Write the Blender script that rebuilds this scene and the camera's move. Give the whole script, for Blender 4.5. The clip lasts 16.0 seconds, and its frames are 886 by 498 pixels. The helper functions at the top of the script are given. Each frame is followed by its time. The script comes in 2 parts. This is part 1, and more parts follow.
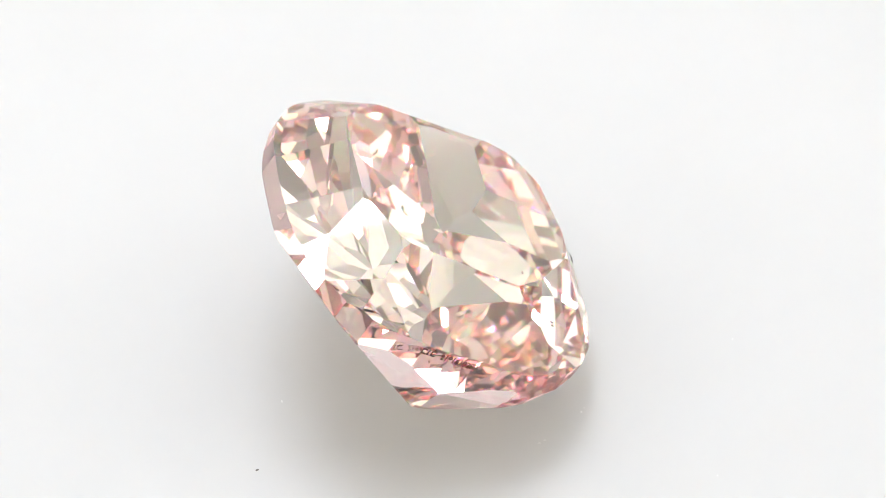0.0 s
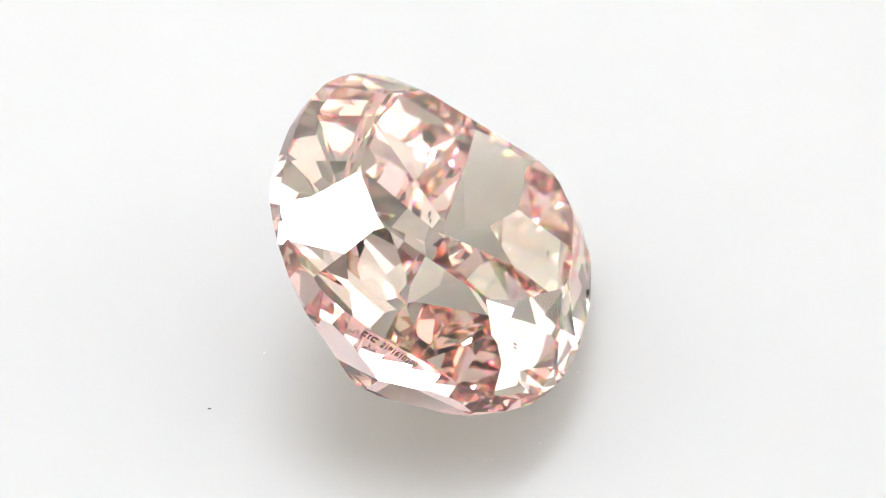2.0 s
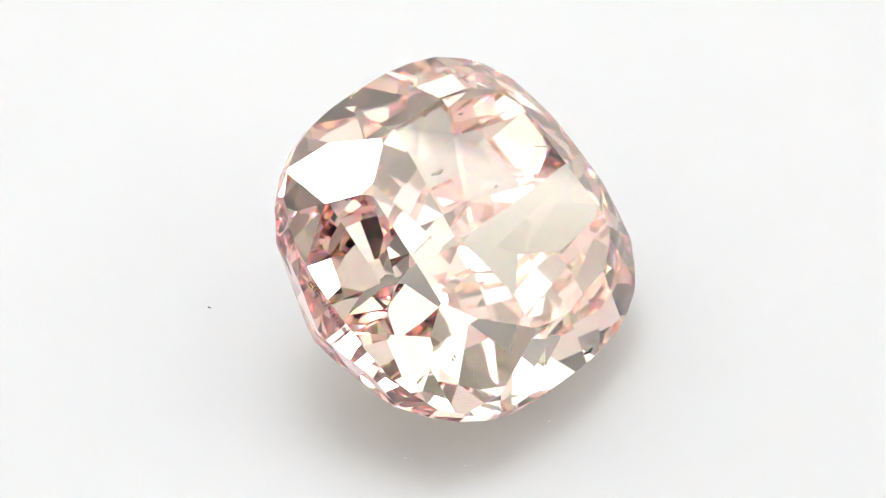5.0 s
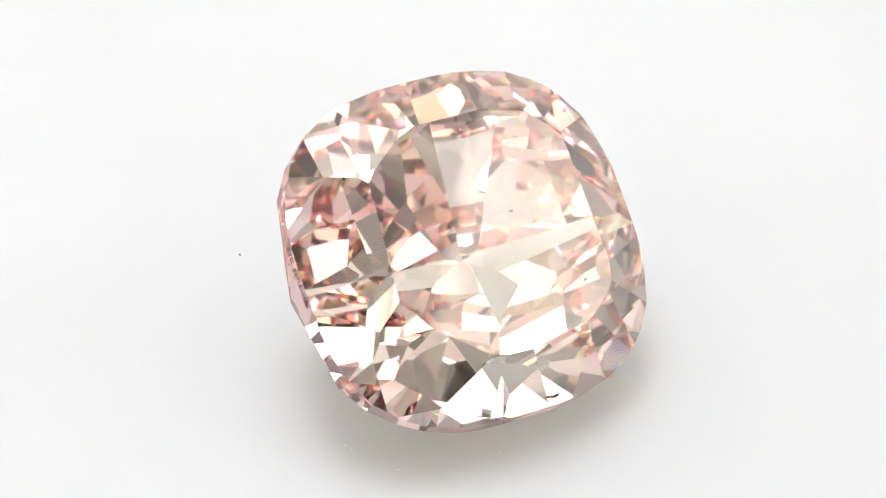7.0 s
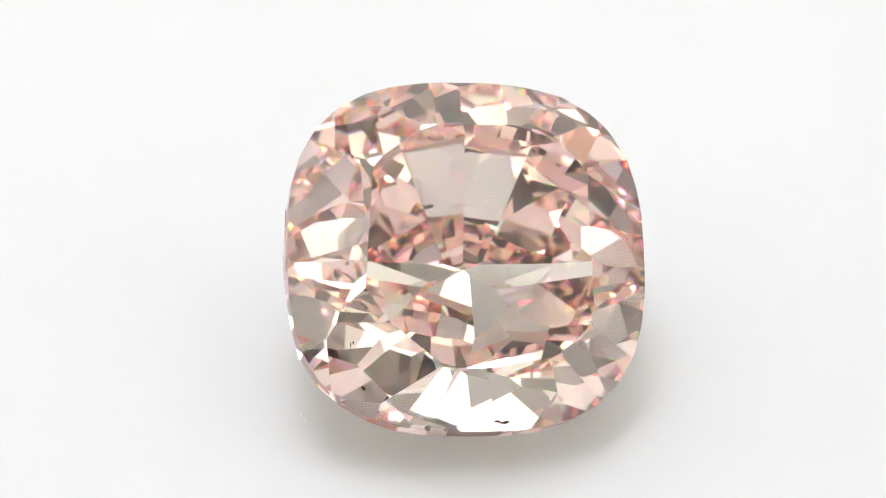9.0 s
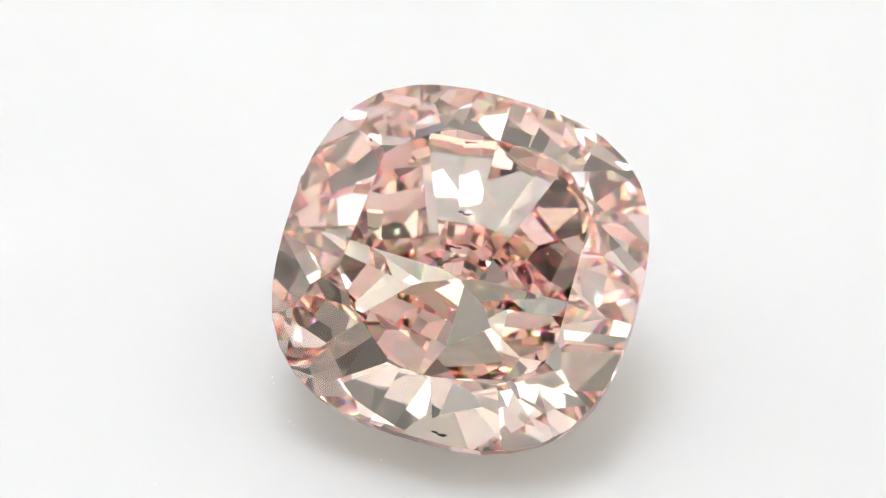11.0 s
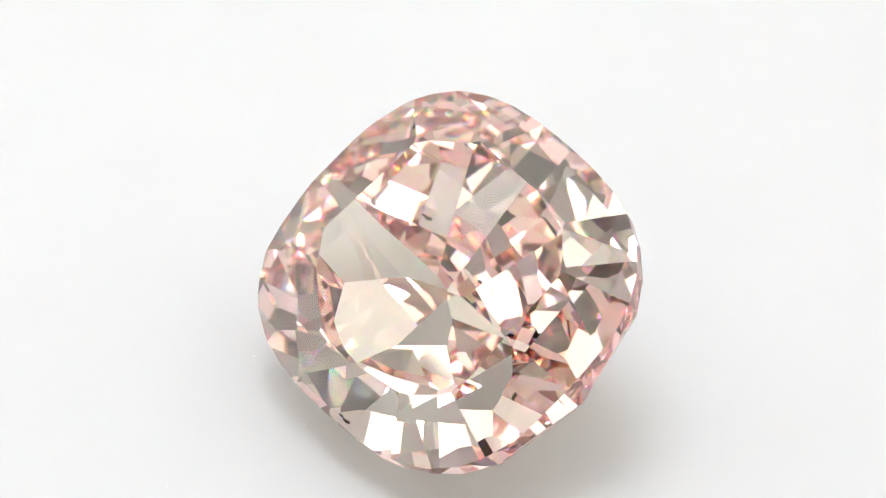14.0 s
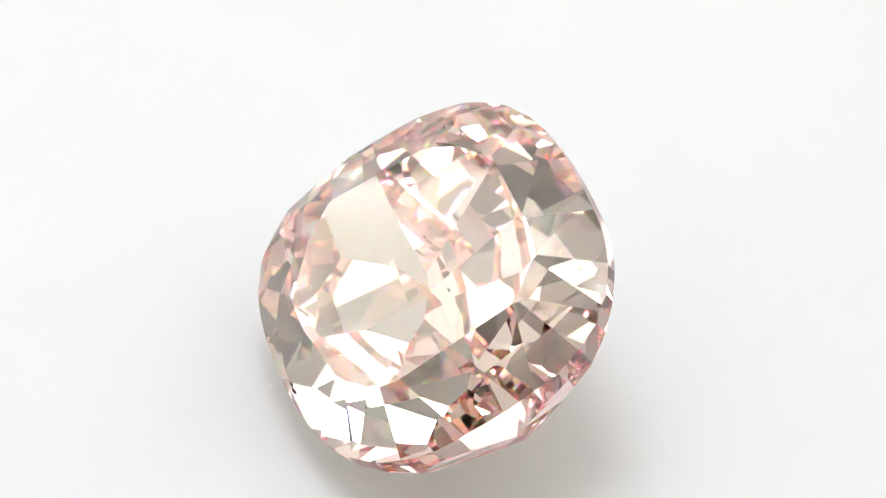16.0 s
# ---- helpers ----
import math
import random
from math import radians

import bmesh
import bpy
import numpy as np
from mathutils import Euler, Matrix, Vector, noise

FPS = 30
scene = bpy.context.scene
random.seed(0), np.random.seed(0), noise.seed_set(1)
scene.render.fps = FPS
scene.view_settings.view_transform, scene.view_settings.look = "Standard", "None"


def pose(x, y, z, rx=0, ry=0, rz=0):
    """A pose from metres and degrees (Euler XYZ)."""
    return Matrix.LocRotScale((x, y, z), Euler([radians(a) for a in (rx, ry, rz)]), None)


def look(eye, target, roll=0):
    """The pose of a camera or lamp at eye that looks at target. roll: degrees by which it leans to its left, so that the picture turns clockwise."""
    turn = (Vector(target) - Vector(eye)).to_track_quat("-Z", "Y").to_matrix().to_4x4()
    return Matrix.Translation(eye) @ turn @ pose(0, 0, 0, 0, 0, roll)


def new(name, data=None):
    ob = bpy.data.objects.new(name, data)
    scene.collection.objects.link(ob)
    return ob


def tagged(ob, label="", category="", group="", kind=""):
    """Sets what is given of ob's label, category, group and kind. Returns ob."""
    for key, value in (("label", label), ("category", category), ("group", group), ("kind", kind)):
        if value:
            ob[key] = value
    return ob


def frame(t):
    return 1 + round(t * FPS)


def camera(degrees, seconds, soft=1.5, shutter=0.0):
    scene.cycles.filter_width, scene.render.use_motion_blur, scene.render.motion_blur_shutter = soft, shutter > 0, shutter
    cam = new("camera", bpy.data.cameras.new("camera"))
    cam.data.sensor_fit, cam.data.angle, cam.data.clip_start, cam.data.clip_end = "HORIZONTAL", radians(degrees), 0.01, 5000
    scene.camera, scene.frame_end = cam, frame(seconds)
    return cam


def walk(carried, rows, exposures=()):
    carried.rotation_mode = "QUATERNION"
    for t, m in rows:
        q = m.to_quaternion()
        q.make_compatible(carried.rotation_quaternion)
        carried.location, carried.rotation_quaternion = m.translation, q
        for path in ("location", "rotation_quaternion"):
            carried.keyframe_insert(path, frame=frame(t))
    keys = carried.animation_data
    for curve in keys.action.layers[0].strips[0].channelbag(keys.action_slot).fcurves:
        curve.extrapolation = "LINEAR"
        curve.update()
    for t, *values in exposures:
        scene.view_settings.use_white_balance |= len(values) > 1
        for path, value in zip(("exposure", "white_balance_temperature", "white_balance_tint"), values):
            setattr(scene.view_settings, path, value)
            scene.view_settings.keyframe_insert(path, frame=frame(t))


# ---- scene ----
# One unit of the stone's own plan is 2.75 mm: the stone is 5.3 mm wide.
U = 0.00275
DIST = 18.61          # camera to turntable centre, in units
ELEV = radians(46.39)
LEAN = -0.04642


def camera_pose():
    up0 = Vector((0, math.sin(ELEV), math.cos(ELEV)))
    ahead = Vector((0, math.cos(ELEV), -math.sin(ELEV)))
    side0 = Vector((1, 0, 0))
    side = math.cos(LEAN) * side0 - math.sin(LEAN) * up0
    up = math.sin(LEAN) * side0 + math.cos(LEAN) * up0
    eye = (0.0989 * side + 0.519 * up - DIST * ahead) * U
    m = Matrix((side, up, -ahead)).transposed().to_4x4()
    m.translation = eye
    return m


cam = camera(15.0, 16.0, soft=1.0)
cam.data.dof.use_dof = True
cam.data.dof.focus_distance, cam.data.dof.aperture_fstop = 17.75 * U, 380.0
walk(cam, [(0, camera_pose()), (16, camera_pose())])

# ---- light ----
world = bpy.data.worlds.new("studio")
world.use_nodes = True
world.node_tree.nodes["Background"].inputs[0].default_value = (1, 1, 1, 1)
world.node_tree.nodes["Background"].inputs[1].default_value = 0.0
scene.world = world
scene.view_settings.exposure = -0.71


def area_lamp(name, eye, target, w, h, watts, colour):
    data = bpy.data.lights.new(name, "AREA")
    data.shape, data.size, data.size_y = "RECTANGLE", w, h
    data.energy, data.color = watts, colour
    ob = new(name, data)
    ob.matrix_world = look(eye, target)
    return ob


# unseen fill panels added above and around the stone; stronger lamp over and behind
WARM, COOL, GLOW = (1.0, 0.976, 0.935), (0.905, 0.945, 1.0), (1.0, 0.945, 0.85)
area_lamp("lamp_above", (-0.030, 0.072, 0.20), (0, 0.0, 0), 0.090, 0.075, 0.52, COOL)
area_lamp("ceiling_fill", (0, 0.10, 0.300), (0, 0.1001, 0), 0.34, 0.26, 0.62, WARM)
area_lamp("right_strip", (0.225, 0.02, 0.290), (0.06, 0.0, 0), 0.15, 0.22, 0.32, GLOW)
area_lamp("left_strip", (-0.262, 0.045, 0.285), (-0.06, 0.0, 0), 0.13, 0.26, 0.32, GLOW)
# low panels on three sides, added to brighten the stone
area_lamp("back_fill", (0, 0.290, 0.14), (0, 0, 0.14), 0.56, 0.28, 0.36, WARM)
area_lamp("left_fill", (-0.290, 0.1, 0.14), (0, 0.1, 0.14), 0.36, 0.22, 0.24, WARM)
area_lamp("right_fill", (0.290, 0.1, 0.14), (0, 0.1, 0.14), 0.36, 0.22, 0.24, WARM)
scene.cycles.max_bounces = scene.cycles.transmission_bounces = scene.cycles.glossy_bounces = 24
scene.cycles.caustics_refractive = scene.cycles.caustics_reflective = True
scene.cycles.sample_clamp_indirect = 0.0


# ---- materials ----
def material(name):
    m = bpy.data.materials.new(name)
    m.use_nodes = True
    nt = m.node_tree
    nt.nodes.clear()
    out = nt.nodes.new("ShaderNodeOutputMaterial")
    return m, nt, out


def principled(nt, out, colour, rough, **extra):
    b = nt.nodes.new("ShaderNodeBsdfPrincipled")
    b.inputs["Base Color"].default_value = (*colour, 1)
    b.inputs["Roughness"].default_value = rough
    for key, value in extra.items():
        b.inputs[key.replace("_", " ")].default_value = value
    nt.links.new(b.outputs[0], out.inputs["Surface"])
    return b


def mottle(nt, b, a, c, scale, detail=4.0, bump=0.0, fine=4000.0):
    """Base colour between a and c by noise, and a fine relief."""
    tc = nt.nodes.new("ShaderNodeTexCoord")
    n = nt.nodes.new("ShaderNodeTexNoise")
    n.inputs["Scale"].default_value, n.inputs["Detail"].default_value = scale, detail
    r = nt.nodes.new("ShaderNodeValToRGB")
    r.color_ramp.elements[0].color, r.color_ramp.elements[1].color = (*a, 1), (*c, 1)
    r.color_ramp.elements[0].position, r.color_ramp.elements[1].position = 0.35, 0.65
    nt.links.new(tc.outputs["Object"], n.inputs["Vector"])
    nt.links.new(n.outputs["Fac"], r.inputs["Fac"])
    nt.links.new(r.outputs[0], b.inputs["Base Color"])
    if bump:
        f = nt.nodes.new("ShaderNodeTexNoise")
        f.inputs["Scale"].default_value = fine
        bp = nt.nodes.new("ShaderNodeBump")
        bp.inputs["Strength"].default_value, bp.inputs["Distance"].default_value = bump, 0.00002
        nt.links.new(tc.outputs["Object"], f.inputs["Vector"])
        nt.links.new(f.outputs["Fac"], bp.inputs["Height"])
        nt.links.new(bp.outputs[0], b.inputs["Normal"])


def acrylic():
    m, nt, out = material("white_acrylic")
    b = principled(nt, out, (0.66, 0.66, 0.66), 0.45, Specular_IOR_Level=0.3)
    mottle(nt, b, (0.635, 0.635, 0.635), (0.65, 0.65, 0.65), 160.0, 3.0, 0.05)
    # light wanders a little way under the surface, red farthest
    b.subsurface_method = "BURLEY"
    b.inputs["Subsurface Weight"].default_value = 0.65
    b.inputs["Subsurface Radius"].default_value = (1.0, 0.85, 0.68)
    b.inputs["Subsurface Scale"].default_value = 0.013
    return m


def paint(name, a, c, rough):
    m, nt, out = material(name)
    b = principled(nt, out, a, rough)
    mottle(nt, b, a, c, 14.0, 5.0, 0.2, 900.0)
    return m


def diamond_glass(name, colour, spread=0.0):
    """Diamond: index 2.42 and a faint body colour. spread: how far red, green and blue part."""
    m, nt, out = material(name)
    total = None
    share = 0.54
    for k, shift in enumerate((-1, 0, 1) if spread else (0,)):
        g = nt.nodes.new("ShaderNodeBsdfGlass")
        tint = [c * (1 if not spread else share if i == k else (1 - share) / 2) for i, c in enumerate(colour)]
        g.inputs["Color"].default_value = (*tint, 1)
        g.inputs["Roughness"].default_value = 0.0
        g.inputs["IOR"].default_value = 2.42 + shift * spread
        if total is None:
            total = g
        else:
            both = nt.nodes.new("ShaderNodeAddShader")
            nt.links.new(total.outputs[0], both.inputs[0])
            nt.links.new(g.outputs[0], both.inputs[1])
            total = both
    nt.links.new(total.outputs[0], out.inputs["Surface"])
    return m


def plain(name, colour, rough):
    m, nt, out = material(name)
    principled(nt, out, colour, rough)
    return m


M_PLATE = acrylic()
M_WHITE = paint("white_wall_paint", (0.78, 0.78, 0.77), (0.82, 0.82, 0.81), 0.7)
M_WALL = paint("grey_wall_paint", (0.30, 0.30, 0.30), (0.34, 0.34, 0.335), 0.8)
M_FABRIC = paint("grey_fabric", (0.58, 0.58, 0.58), (0.64, 0.64, 0.635), 0.9)
M_DARK = paint("dark_matte", (0.03, 0.028, 0.03), (0.045, 0.042, 0.045), 0.8)
M_STONE = diamond_glass("pink_diamond", (1.0, 0.972, 0.934))
M_CROWN = diamond_glass("pink_diamond_crown", (1.0, 0.975, 0.935), 0.020)
M_GIRDLE = diamond_glass("pink_diamond_girdle", (1.0, 0.86, 0.87))
M_RIM = diamond_glass("pink_diamond_rim", (1.0, 0.925, 0.935))
M_INK = plain("laser_mark", (0.09, 0.04, 0.03), 0.6)
M_BLACK = plain("black_inclusion", (0.012, 0.01, 0.01), 0.5)
M_DUST = plain("white_dust", (0.85, 0.85, 0.85), 0.9)
M_GRIME = plain("grey_dust", (0.12, 0.11, 0.10), 0.9)


# ---- helpers for things ----
def mesh_of(name, bm, mat):
    me = bpy.data.meshes.new(name)
    bm.to_mesh(me)
    bm.free()
    me.materials.append(mat)
    return me


def part(name, bm, mat, parent, label=""):
    ob = new(name, mesh_of(name, bm, mat))
    ob.parent = parent
    return tagged(ob, label) if label else ob


def box(bm, x0, x1, y0, y1, z0, z1):
    m = pose((x0 + x1) / 2, (y0 + y1) / 2, (z0 + z1) / 2) @ Matrix.Diagonal((x1 - x0, y1 - y0, z1 - z0, 1))
    return bmesh.ops.create_cube(bm, size=1, matrix=m)


def wall(name, label, mat, *ext):
    bm = bmesh.new()
    box(bm, *ext)
    return tagged(new(name, mesh_of(name, bm, mat)), label, "wall", kind="structure")


# ---- the place: a small studio with a white table and an added, unseen light tent ----
wall("floor", "plain grey studio floor", M_DARK, -1.6, 1.6, -1.6, 1.6, -0.80, -0.76)
wall("wall_north", "plain grey studio wall", M_WALL, -1.6, 1.6, 1.6, 1.7, -0.80, 1.7)
wall("wall_south", "plain grey studio wall behind the camera", M_WALL, -1.6, 1.6, -1.7, -1.6, -0.80, 1.7)
wall("wall_west", "plain grey studio wall", M_WALL, -1.7, -1.6, -1.7, 1.7, -0.80, 1.7)
wall("wall_east", "plain grey studio wall", M_WALL, 1.6, 1.7, -1.7, 1.7, -0.80, 1.7)
wall("ceiling", "plain grey studio ceiling", M_WALL, -1.7, 1.7, -1.7, 1.7, 1.7, 1.8)


def work_table():
    bm = bmesh.new()
    box(bm, -0.45, 0.45, -0.35, 0.35, -0.055, -0.025)
    bmesh.ops.bevel(bm, geom=bm.edges[:], offset=0.003, segments=2, affect="EDGES")
    thing = new("table")
    tagged(thing, "plain white work table that carries the turntable", "table")
    part("tabletop", bm, M_WHITE, thing)
    for x in (-0.40, 0.40):
        for y in (-0.30, 0.30):
            bm = bmesh.new()
            box(bm, x - 0.02, x + 0.02, y - 0.02, y + 0.02, -0.76, -0.055)
            part("leg", bm, M_WHITE, thing)
    return thing


work_table()


def light_tent():
    """Unseen fabric box added round the turntable to bounce light; lamps hang just inside."""
    thing = new("light_tent")
    tagged(thing, "unseen grey and white fabric light tent on the work table, added to bounce light", "light tent")
    r, t, z0, z1 = 0.305, 0.004, -0.025, 0.310
    for k, ext in enumerate(((-r - t, -r, -r, r, z0, z1), (r, r + t, -r, r, z0, z1), (-r - t, r + t, r, r + t, z0, z1),
                (-r - t, r + t, -r - t, -r, z0, z1), (-r - t, r + t, -r - t, r + t, z1, z1 + t))):
        bm = bmesh.new()
        box(bm, *ext)
        # the front panel is black, added to darken facets that mirror it
        part("fabric_panel", bm, M_DARK if k == 3 else M_WHITE if k == 4 else M_FABRIC, thing, "unseen black panel added behind the camera for dark reflections" if k == 3 else "")
    return thing


light_tent()


def macro_lens():
    """Unseen black lens barrel added just behind the eye to darken mirroring facets."""
    m = camera_pose()
    thing = new("macro_lens")
    thing.matrix_world = m
    tagged(thing, "unseen black macro lens barrel added over the turntable for dark reflections", "lens")
    for name, r, z0, z1 in (("front_ring", 0.024, 0.002, 0.006), ("barrel", 0.028, 0.006, 0.06), ("focus_ring", 0.031, 0.06, 0.085)):
        bm = bmesh.new()
        bmesh.ops.create_cone(bm, cap_ends=True, segments=48, radius1=r, radius2=r, depth=z1 - z0, matrix=pose(0, 0, (z0 + z1) / 2))
        part(name, bm, M_DARK, thing)
    return thing


macro_lens()


def turntable():
    bm = bmesh.new()
    bmesh.ops.create_cone(bm, cap_ends=True, segments=128, radius1=0.12, radius2=0.12, depth=0.006,
                          matrix=pose(0, 0, -0.003))
    edges = [e for e in bm.edges if e.calc_face_angle(0) > 1]
    bmesh.ops.bevel(bm, geom=edges, offset=0.0012, segments=3, affect="EDGES")
    top = new("turntable", mesh_of("turntable", bm, M_PLATE))
    tagged(top, "glossy white round turntable plate under a diamond", "turntable")
    bm = bmesh.new()
    bmesh.ops.create_cone(bm, cap_ends=True, segments=64, radius1=0.085, radius2=0.08, depth=0.019,
                          matrix=pose(0, 0, -0.0155))
    part("base", bm, M_WHITE, top, "white turntable base")
    return top


# ---- the stone ----
CU_A, CU_B, CU_N = 0.962, 0.968, 2.78     # half widths and squareness of the girdle
G_TOP, G_LOW = 0.035, -0.105               # girdle band
TABLE_Z = 0.31


def rim(phi):
    r = (abs(math.cos(phi) / CU_A) ** CU_N + abs(math.sin(phi) / CU_B) ** CU_N) ** (-1 / CU_N)
    return Vector((r * math.cos(phi), r * math.sin(phi), 0))


RIM = [rim(2 * math.pi * i / 720) for i in range(720)]


def reach(deg):
    """How far the girdle reaches along a direction."""
    d = Vector((math.cos(radians(deg)), math.sin(radians(deg)), 0))
    return max(p.dot(d) for p in RIM)


def cut(bm, deg, point_r, point_z, slope, down=False):
    """Grind a flat facet that leans out along deg, through (point_r, point_z), at a slope in degrees from the girdle plane."""
    a, s = radians(deg), radians(slope)
    n = Vector((math.sin(s) * math.cos(a), math.sin(s) * math.sin(a), -math.cos(s) if down else math.cos(s)))
    p = Vector((point_r * math.cos(a), point_r * math.sin(a), point_z))
    cut_plane(bm, p, n)


def cut_plane(bm, p, n):
    geom = bm.verts[:] + bm.edges[:] + bm.faces[:]
    res = bmesh.ops.bisect_plane(bm, geom=geom, dist=1e-6, plane_co=p, plane_no=n, clear_outer=True)
    rim_edges = [e for e in res["geom_cut"] if isinstance(e, bmesh.types.BMEdge) and e.is_boundary]
    if rim_edges:
        bmesh.ops.contextual_create(bm, geom=rim_edges)


# the table's outline, and whether the facet below each side runs down to the girdle or is a short star
TABLE = [(-0.650, -0.235, True), (-0.440, -0.530, True), (0.245, -0.585, False), (0.430, -0.455, True), (0.668, -0.165, True),
         (0.680, 0.330, True), (0.430, 0.635, True), (-0.420, 0.615, True), (-0.585, 0.450, False), (-0.652, 0.176, True)]


def crown(bm):
    mains = []
    for i, (x, y, down) in enumerate(TABLE):
        x2, y2, _ = TABLE[(i + 1) % len(TABLE)]
        out = Vector((y2 - y, x - x2, 0)).normalized()
        deg = math.degrees(math.atan2(out.y, out.x))
        t = out.dot(Vector((x, y, 0)))
        if down:
            mains.append((deg % 360, t))
            slope = math.degrees(math.atan2(TABLE_Z - G_TOP, reach(deg) - t))
        else:
            slope = 25.0
        cut(bm, deg, t, TABLE_Z, slope)
    mains.sort()
    # upper girdle facets, two between each pair of mains, and a small star at each corner of the table
    for i, (deg, t) in enumerate(mains):
        nxt = mains[(i + 1) % len(mains)]
        gap = (nxt[0] - deg) % 360
        for f in (0.27, 0.73):
            d = deg + gap * f
            cut(bm, d, reach(d) * 0.995, G_TOP - 0.004, 42.0)
        half = math.atan2(nxt[1] / t - math.cos(radians(gap)), math.sin(radians(gap)))
        cut(bm, deg + math.degrees(half), t / math.cos(half) - 0.016, TABLE_Z, 25.0)


def cut_stone():
    bm = bmesh.new()
    n = 40
    ring = [rim(2 * math.pi * (i + 0.5) / n) for i in range(n)]
    lo = [bm.verts.new((p.x, p.y, -1.2)) for p in ring]
    hi = [bm.verts.new((p.x, p.y, 0.6)) for p in ring]
    bm.faces.new(hi)
    bm.faces.new(lo[::-1])
    for i in range(n):
        j = (i + 1) % n
        bm.faces.new((lo[i], lo[j], hi[j], hi[i]))
    cut_plane(bm, Vector((0, 0, TABLE_Z)), Vector((0, 0, 1)))
    crown(bm)
    # lower girdle facets
    for k in range(16):
        d = 11.25 + 22.5 * k
        cut(bm, d, reach(d) * 0.996, G_LOW, 74.0 if 30 < abs((d + 180) % 360 - 180) < 130 else 54.0, True)
    # steep long sides, in two rows, with a ridge between the facets at the culet
    for side in (-90, 90):
        for turn in (-11, 11):
            d = side + turn
            cut(bm, d, reach(d) * 0.99, G_LOW - 0.03, 70.0, True)
        for turn, z in ((-24, -0.622), (-8, -0.665), (8, -0.665), (24, -0.622)):
            cut(bm, side + turn, 0.65, z, 47.0, True)
        for turn in (-15, 15):
            cut(bm, side + turn, 0.0, -0.800, 21.0, True)
        for turn in (-40, 40):
            cut(bm, side + turn, 0.30, -0.680, 29.0, True)
        for turn in (-27, 27):
            cut(bm, side + turn, 0.28, -0.692, 24.5, True)
    # shallow back side
    for turn, slope in ((-20, 40), (0, 41), (20, 40)):
        d = 180 + turn
        cut(bm, d, reach(d) * 0.965, G_LOW - 0.025, slope, True)
    for turn, z in ((-34, -0.44), (-12, -0.415), (12, -0.415), (34, -0.44)):
        cut(bm, 180 + turn, 0.52, z, 34.0, True)
    # front side, above the facet on which it lies
    for turn, slope in ((-18, 51), (0, 50), (18, 51)):
        cut(bm, turn, reach(turn) * 0.97, G_LOW - 0.03, slope, True)
    for turn in (-30, -10, 10, 30):
        cut(bm, turn, 0.60, -0.478, 43.0, True)
    for turn in (-16, 16):
        cut(bm, turn, 0.42, -0.826 + 0.596 * 0.42 * math.cos(radians(turn - 8.53)) + 0.004, 37.0, True)
    cut(bm, -14, 0.0, -0.818, 31.5, True)
    for deg in (-48, 48):
        cut(bm, deg, 0.56, -0.60, 40.0, True)
    for deg in (-152, 152):
        cut(bm, deg, 0.68, -0.335, 38.0, True)
    # the facet on which it lies
    cut(bm, 8.53, 0.0, -0.826, 30.79, True)
    bmesh.ops.recalc_face_normals(bm, faces=bm.faces[:])
    return bm


def diamond():
    thing = new("diamond")
    tagged(thing, "pale pink cushion-cut diamond lying tilted on a white plate", "diamond")
    bm = cut_stone()
    labels = {"table_facet": "large flat top facet", "girdle_facet": "", "crown_facet": "", "pavilion_facet": ""}
    for f in bm.faces:
        z, nz = f.calc_center_median().z, f.normal.z
        kind = "table_facet" if nz > 0.999 else "girdle_facet" if abs(nz) < 0.05 else "crown_facet" if nz > 0 else "pavilion_facet"
        me = bpy.data.meshes.new(kind)
        me.from_pydata([v.co * U for v in f.verts], [], [list(range(len(f.verts)))])
        far_out = max(Vector((v.co.x, v.co.y)).length for v in f.verts) > 0.94
        me.materials.append(M_GIRDLE if kind == "girdle_facet" else M_CROWN if kind in ("crown_facet", "table_facet")
                            else M_RIM if far_out else M_STONE)
        ob = new(kind, me)
        ob.parent = thing
        if labels[kind]:
            tagged(ob, labels[kind])
    bm.free()
    return thing


def lettering(thing):
    """The report number cut into the girdle, after a plain mark of three bars."""
    cu = bpy.data.curves.new("number", "FONT")
    cu.body, cu.size = "2191610288", 0.056
    cu.offset = 0.0006
    cu.extrude, cu.align_x = 0.0008, "LEFT"
    tmp = new("number_curve", cu)
    bpy.context.view_layer.update()
    me = bpy.data.meshes.new_from_object(tmp.evaluated_get(bpy.context.evaluated_depsgraph_get()))
    bpy.data.objects.remove(tmp)
    xs = [v.co.x for v in me.vertices]
    fit = 0.222 / (max(xs) - min(xs))
    for v in me.vertices:
        x, y, z = (v.co.x - min(xs)) * fit, v.co.y, v.co.z
        v.co = Vector((-0.130 + x, -0.9720 - z, -0.018 + y)) * U
    me.materials.append(M_INK)
    ob = new("inscription_number", me)
    ob.parent = thing
    tagged(ob, "brown laser-cut digits")
    for x0, x1 in ((-0.247, -0.219), (-0.211, -0.199), (-0.190, -0.160)):
        bm = bmesh.new()
        for z0, z1 in ((-0.018, -0.009), (0.010, 0.019)):
            box(bm, x0 * U, x1 * U, -0.9712 * U, -0.9692 * U, z0 * U, z1 * U)
        box(bm, x0 * U, (x0 + 0.006) * U, -0.9712 * U, -0.9692 * U, -0.009 * U, 0.010 * U)
        part("inscription_mark", bm, M_INK, thing, "brown laser-cut mark")


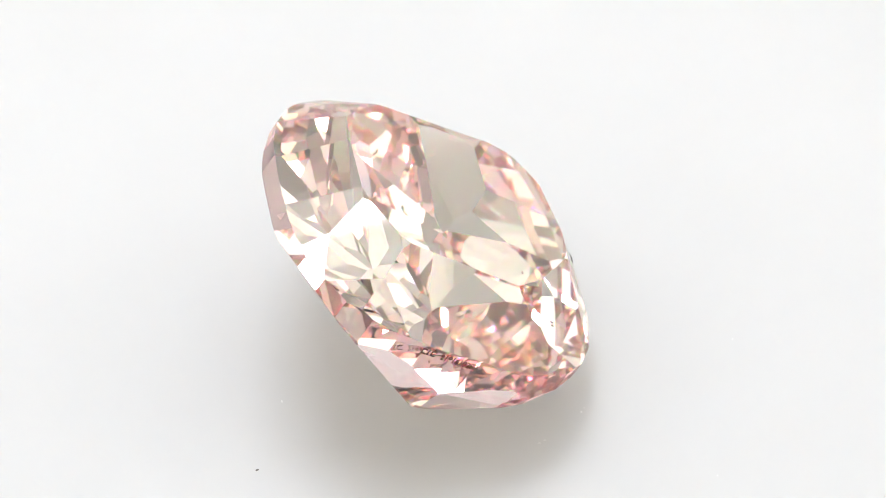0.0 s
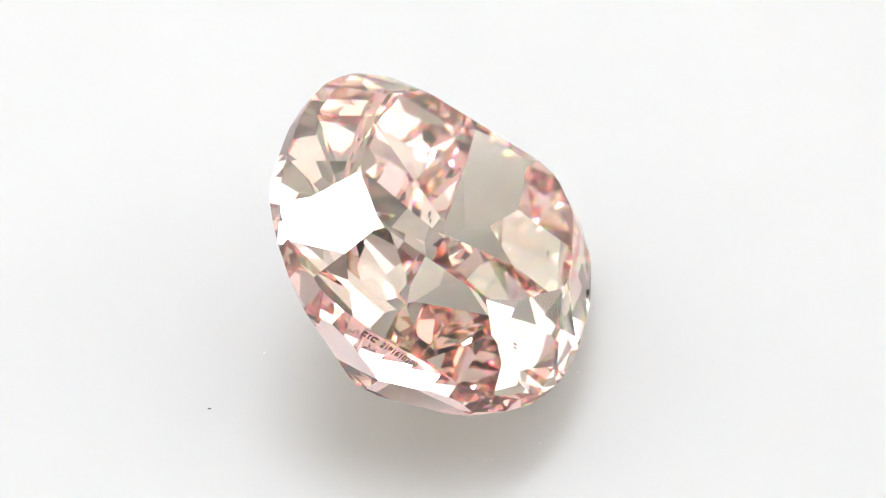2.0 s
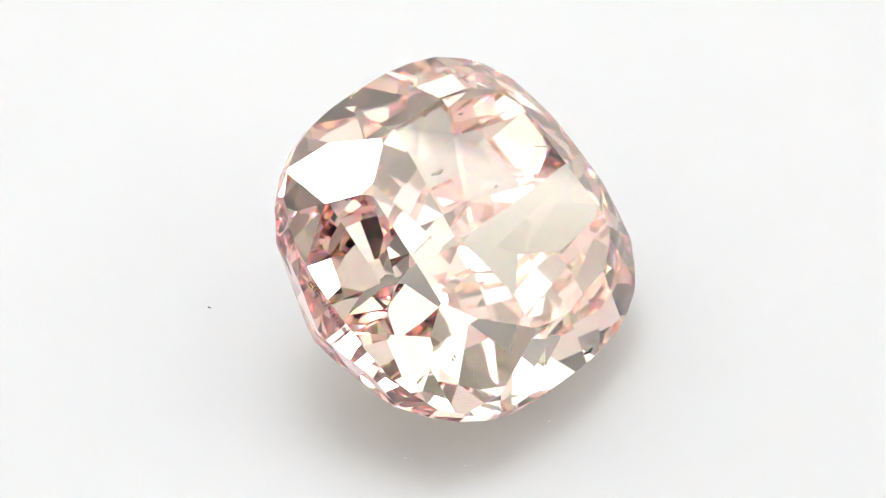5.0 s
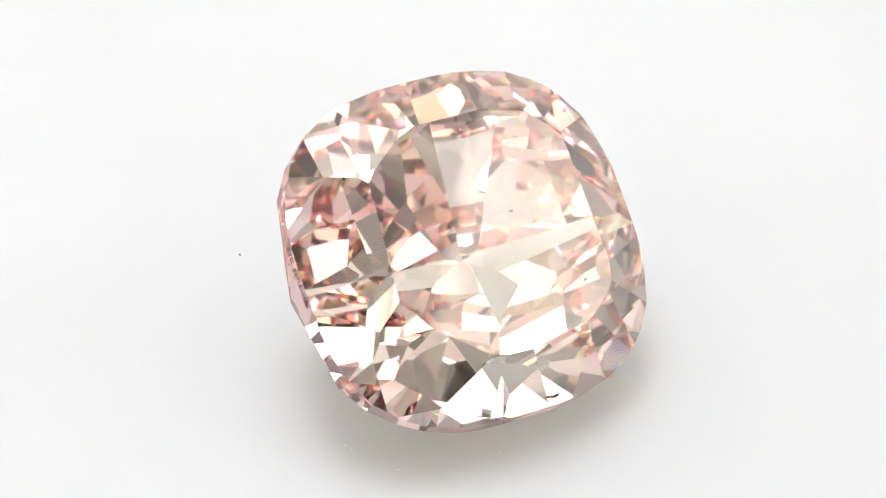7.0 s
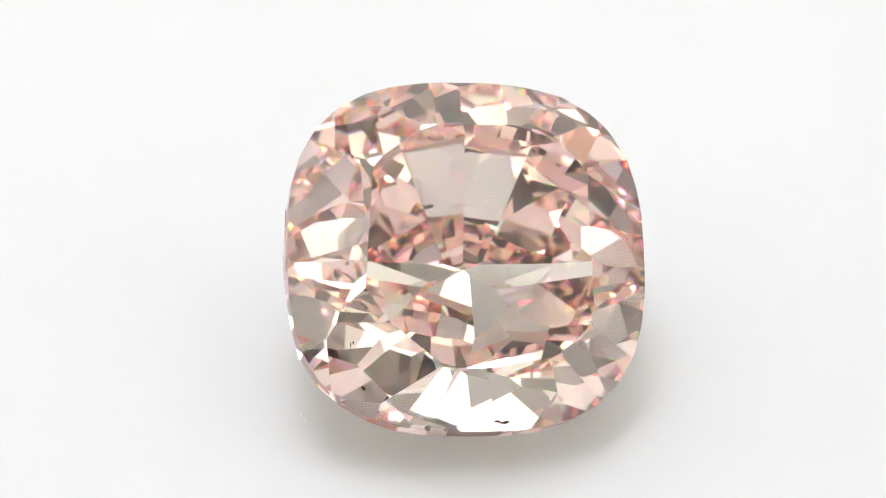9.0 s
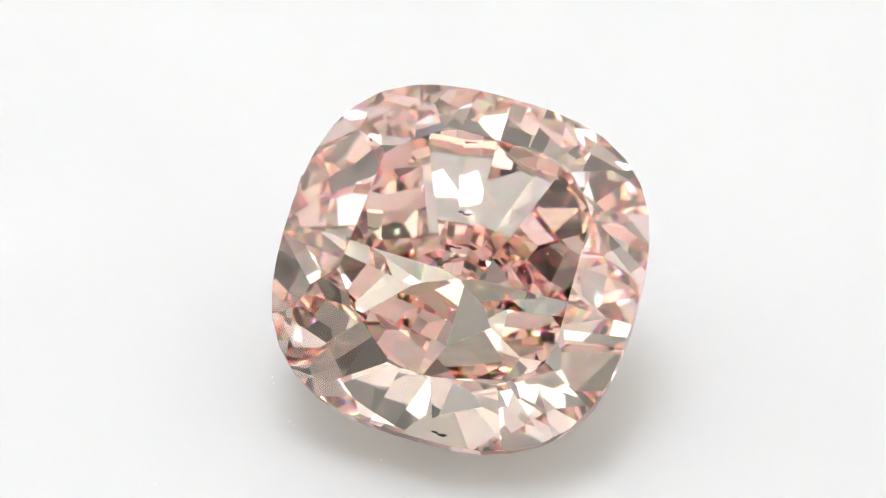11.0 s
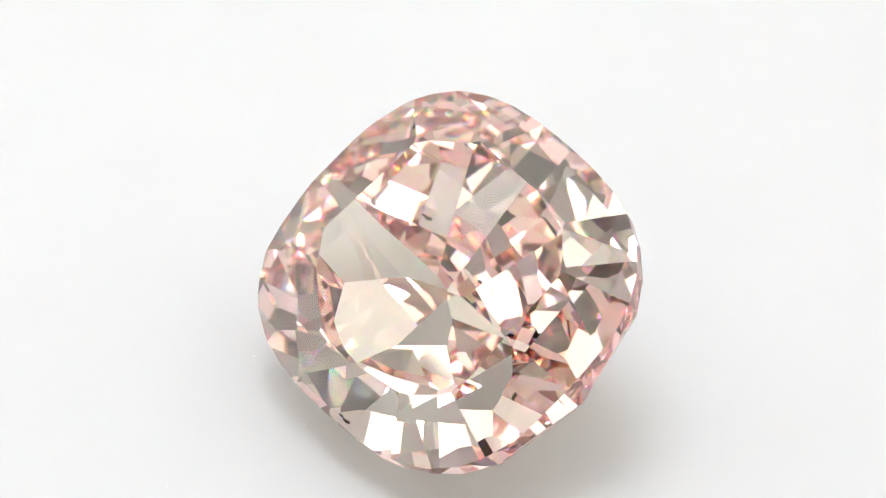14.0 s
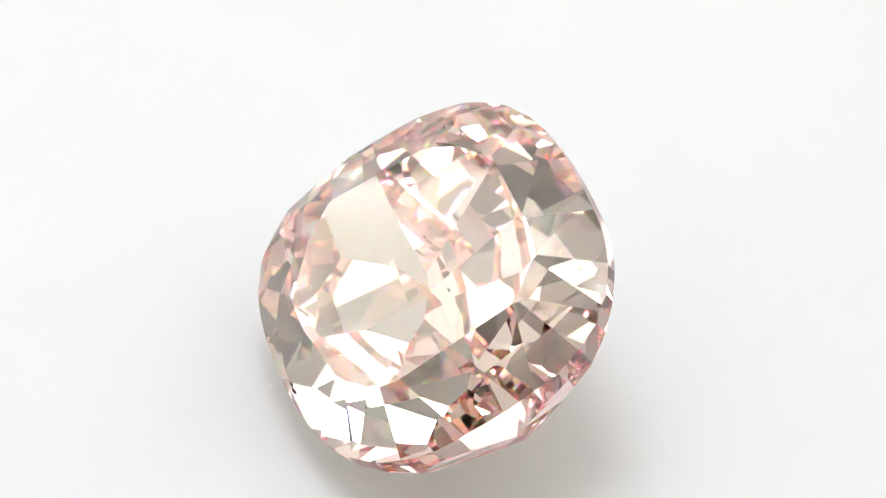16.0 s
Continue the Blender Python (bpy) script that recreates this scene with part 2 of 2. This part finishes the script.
def fleck(name, thing, place, size, seed, mat, label):
    """A small ragged grain."""
    rnd = random.Random(seed)
    bm = bmesh.new()
    bmesh.ops.create_icosphere(bm, subdivisions=1, radius=1)
    for v in bm.verts:
        v.co = Vector((v.co[i] * size[i] * rnd.uniform(0.7, 1.25) + place[i] for i in range(3))) * U
    return part(name, bm, mat, thing, label)


def flaws(thing):
    fleck("inclusion", thing, (-0.483, -0.635, 0.242), (0.012, 0.007, 0.007), 1, M_BLACK, "tiny black pinpoint flaw")
    for i, (x, y, z, l) in enumerate(((0.912, 0.135, 0.085, 0.020), (0.920, 0.170, 0.077, 0.030), (0.914, 0.185, 0.080, 0.018))):
        fleck("girdle_chip", thing, (x, y, z), (0.007, l, 0.006), 5 + i, M_BLACK, "dark chip at the girdle")
    for i, (x, y, z) in enumerate(((0.516, -0.640, 0.196), (0.524, -0.655, 0.186))):
        fleck("crown_crack", thing, (x, y, z), (0.016, 0.004, 0.004), 25 + i, M_GRIME, "short brown crack under the crown")
    for i in range(6):
        fleck("table_scratch", thing, (-0.15 + 0.009 * i, 0.53 + 0.014 * i, TABLE_Z), (0.004, 0.006, 0.0015), 60 + i, M_GRIME,
              "row of tiny dark scratches")
    for i, (x, y, z, l, h) in enumerate(((-0.10, 0.24, -0.05, 0.020, 0.003),)):
        fleck("feather", thing, (x, y, z), (l * 0.45, l, h), 40 + i, M_GRIME, "dark feather-like flaw inside the stone")
    for i in range(14):
        rnd = random.Random(70 + i)
        x, y = rnd.uniform(-0.5, 0.5), rnd.uniform(-0.45, 0.5)
        fleck("surface_dust", thing, (x, y, TABLE_Z + 0.002), (0.0035, 0.0035, 0.002), 90 + i, M_DUST, "white grain of dust")
    fleck("inclusion", thing, (-0.17, -0.972, -0.055), (0.007, 0.003, 0.007), 9, M_BLACK, "tiny black pinpoint flaw")


plate = turntable()
stone = diamond()
lettering(stone)
flaws(stone)


def speck(x, y, size, seed, mat, label):
    rnd = random.Random(seed)
    bm = bmesh.new()
    bmesh.ops.create_icosphere(bm, subdivisions=1, radius=1)
    turn = rnd.uniform(0, math.pi)
    for v in bm.verts:
        a, b, z = (v.co[i] * rnd.uniform(0.7, 1.3) * size * (1.6, 0.7, 0.5)[i] for i in range(3))
        v.co = Vector((x + a * math.cos(turn) - b * math.sin(turn), y + a * math.sin(turn) + b * math.cos(turn), max(z, 0) + 0.001)) * U
    return part("dust_speck", bm, mat, plate, label)


speck(-0.863, -0.891, 0.008, 21, M_GRIME, "dark grain of dust")
for i, (x, y, size) in enumerate(((-0.763, -0.398, 0.006), (0.642, -0.61, 0.007), (0.67, -0.585, 0.005), (0.865, -0.373, 0.006),
                                  (0.88, -0.34, 0.004), (0.864, 0.188, 0.006), (1.704, 0.214, 0.004), (1.598, -0.778, 0.004))):
    speck(x, y, size, 30 + i, M_DUST, "pale grain of dust")

# ---- the turn of the plate ----
KNOTS = (0, 2, 4, 6.5, 9, 11.5, 14, 16)
SWAY_A = (-0.0009, 0.0014, 0.0085, -0.0127, -0.0019, 0.0023, -0.0002, 0.0035)
SWAY_X = (0.0023, -0.0262, 0.0146, 0.0182, 0.0121, 0.0014, -0.004, -0.0186)
SWAY_Y = (-0.0793, -0.0313, 0.0476, 0.0141, 0.0118, 0.0012, -0.0103, -0.0096)
SPIN = -10.538        # degrees a second


def eased(values, t):
    m = np.gradient(np.array(values), np.array(KNOTS, float))
    i = min(max(int(np.searchsorted(KNOTS, t)) - 1, 0), len(KNOTS) - 2)
    h = KNOTS[i + 1] - KNOTS[i]
    u = (t - KNOTS[i]) / h
    return float((2 * u**3 - 3 * u**2 + 1) * values[i] + (u**3 - 2 * u**2 + u) * h * m[i]
                 + (3 * u**2 - 2 * u**3) * values[i + 1] + (u**3 - u**2) * h * m[i + 1])


def plate_pose(t):
    turn = SPIN * t + math.degrees(eased(SWAY_A, t))
    return pose(eased(SWAY_X, t) * U, eased(SWAY_Y, t) * U, 0, 0, 0, turn)


REST = (pose(-0.0014 * U, 0.1893 * U, 0.7095 * U) @ pose(0, 0, 0, 0, 0, math.degrees(0.3368))
        @ pose(0, 0, 0, 0, math.degrees(0.53733), 0) @ pose(0, 0, 0, 0, 0, math.degrees(-0.1489)))


def motions():
    times = [0.5 * i for i in range(33)]
    walk(plate, [(t, plate_pose(t)) for t in times])
    walk(stone, [(t, plate_pose(t) @ REST) for t in times])


motions()
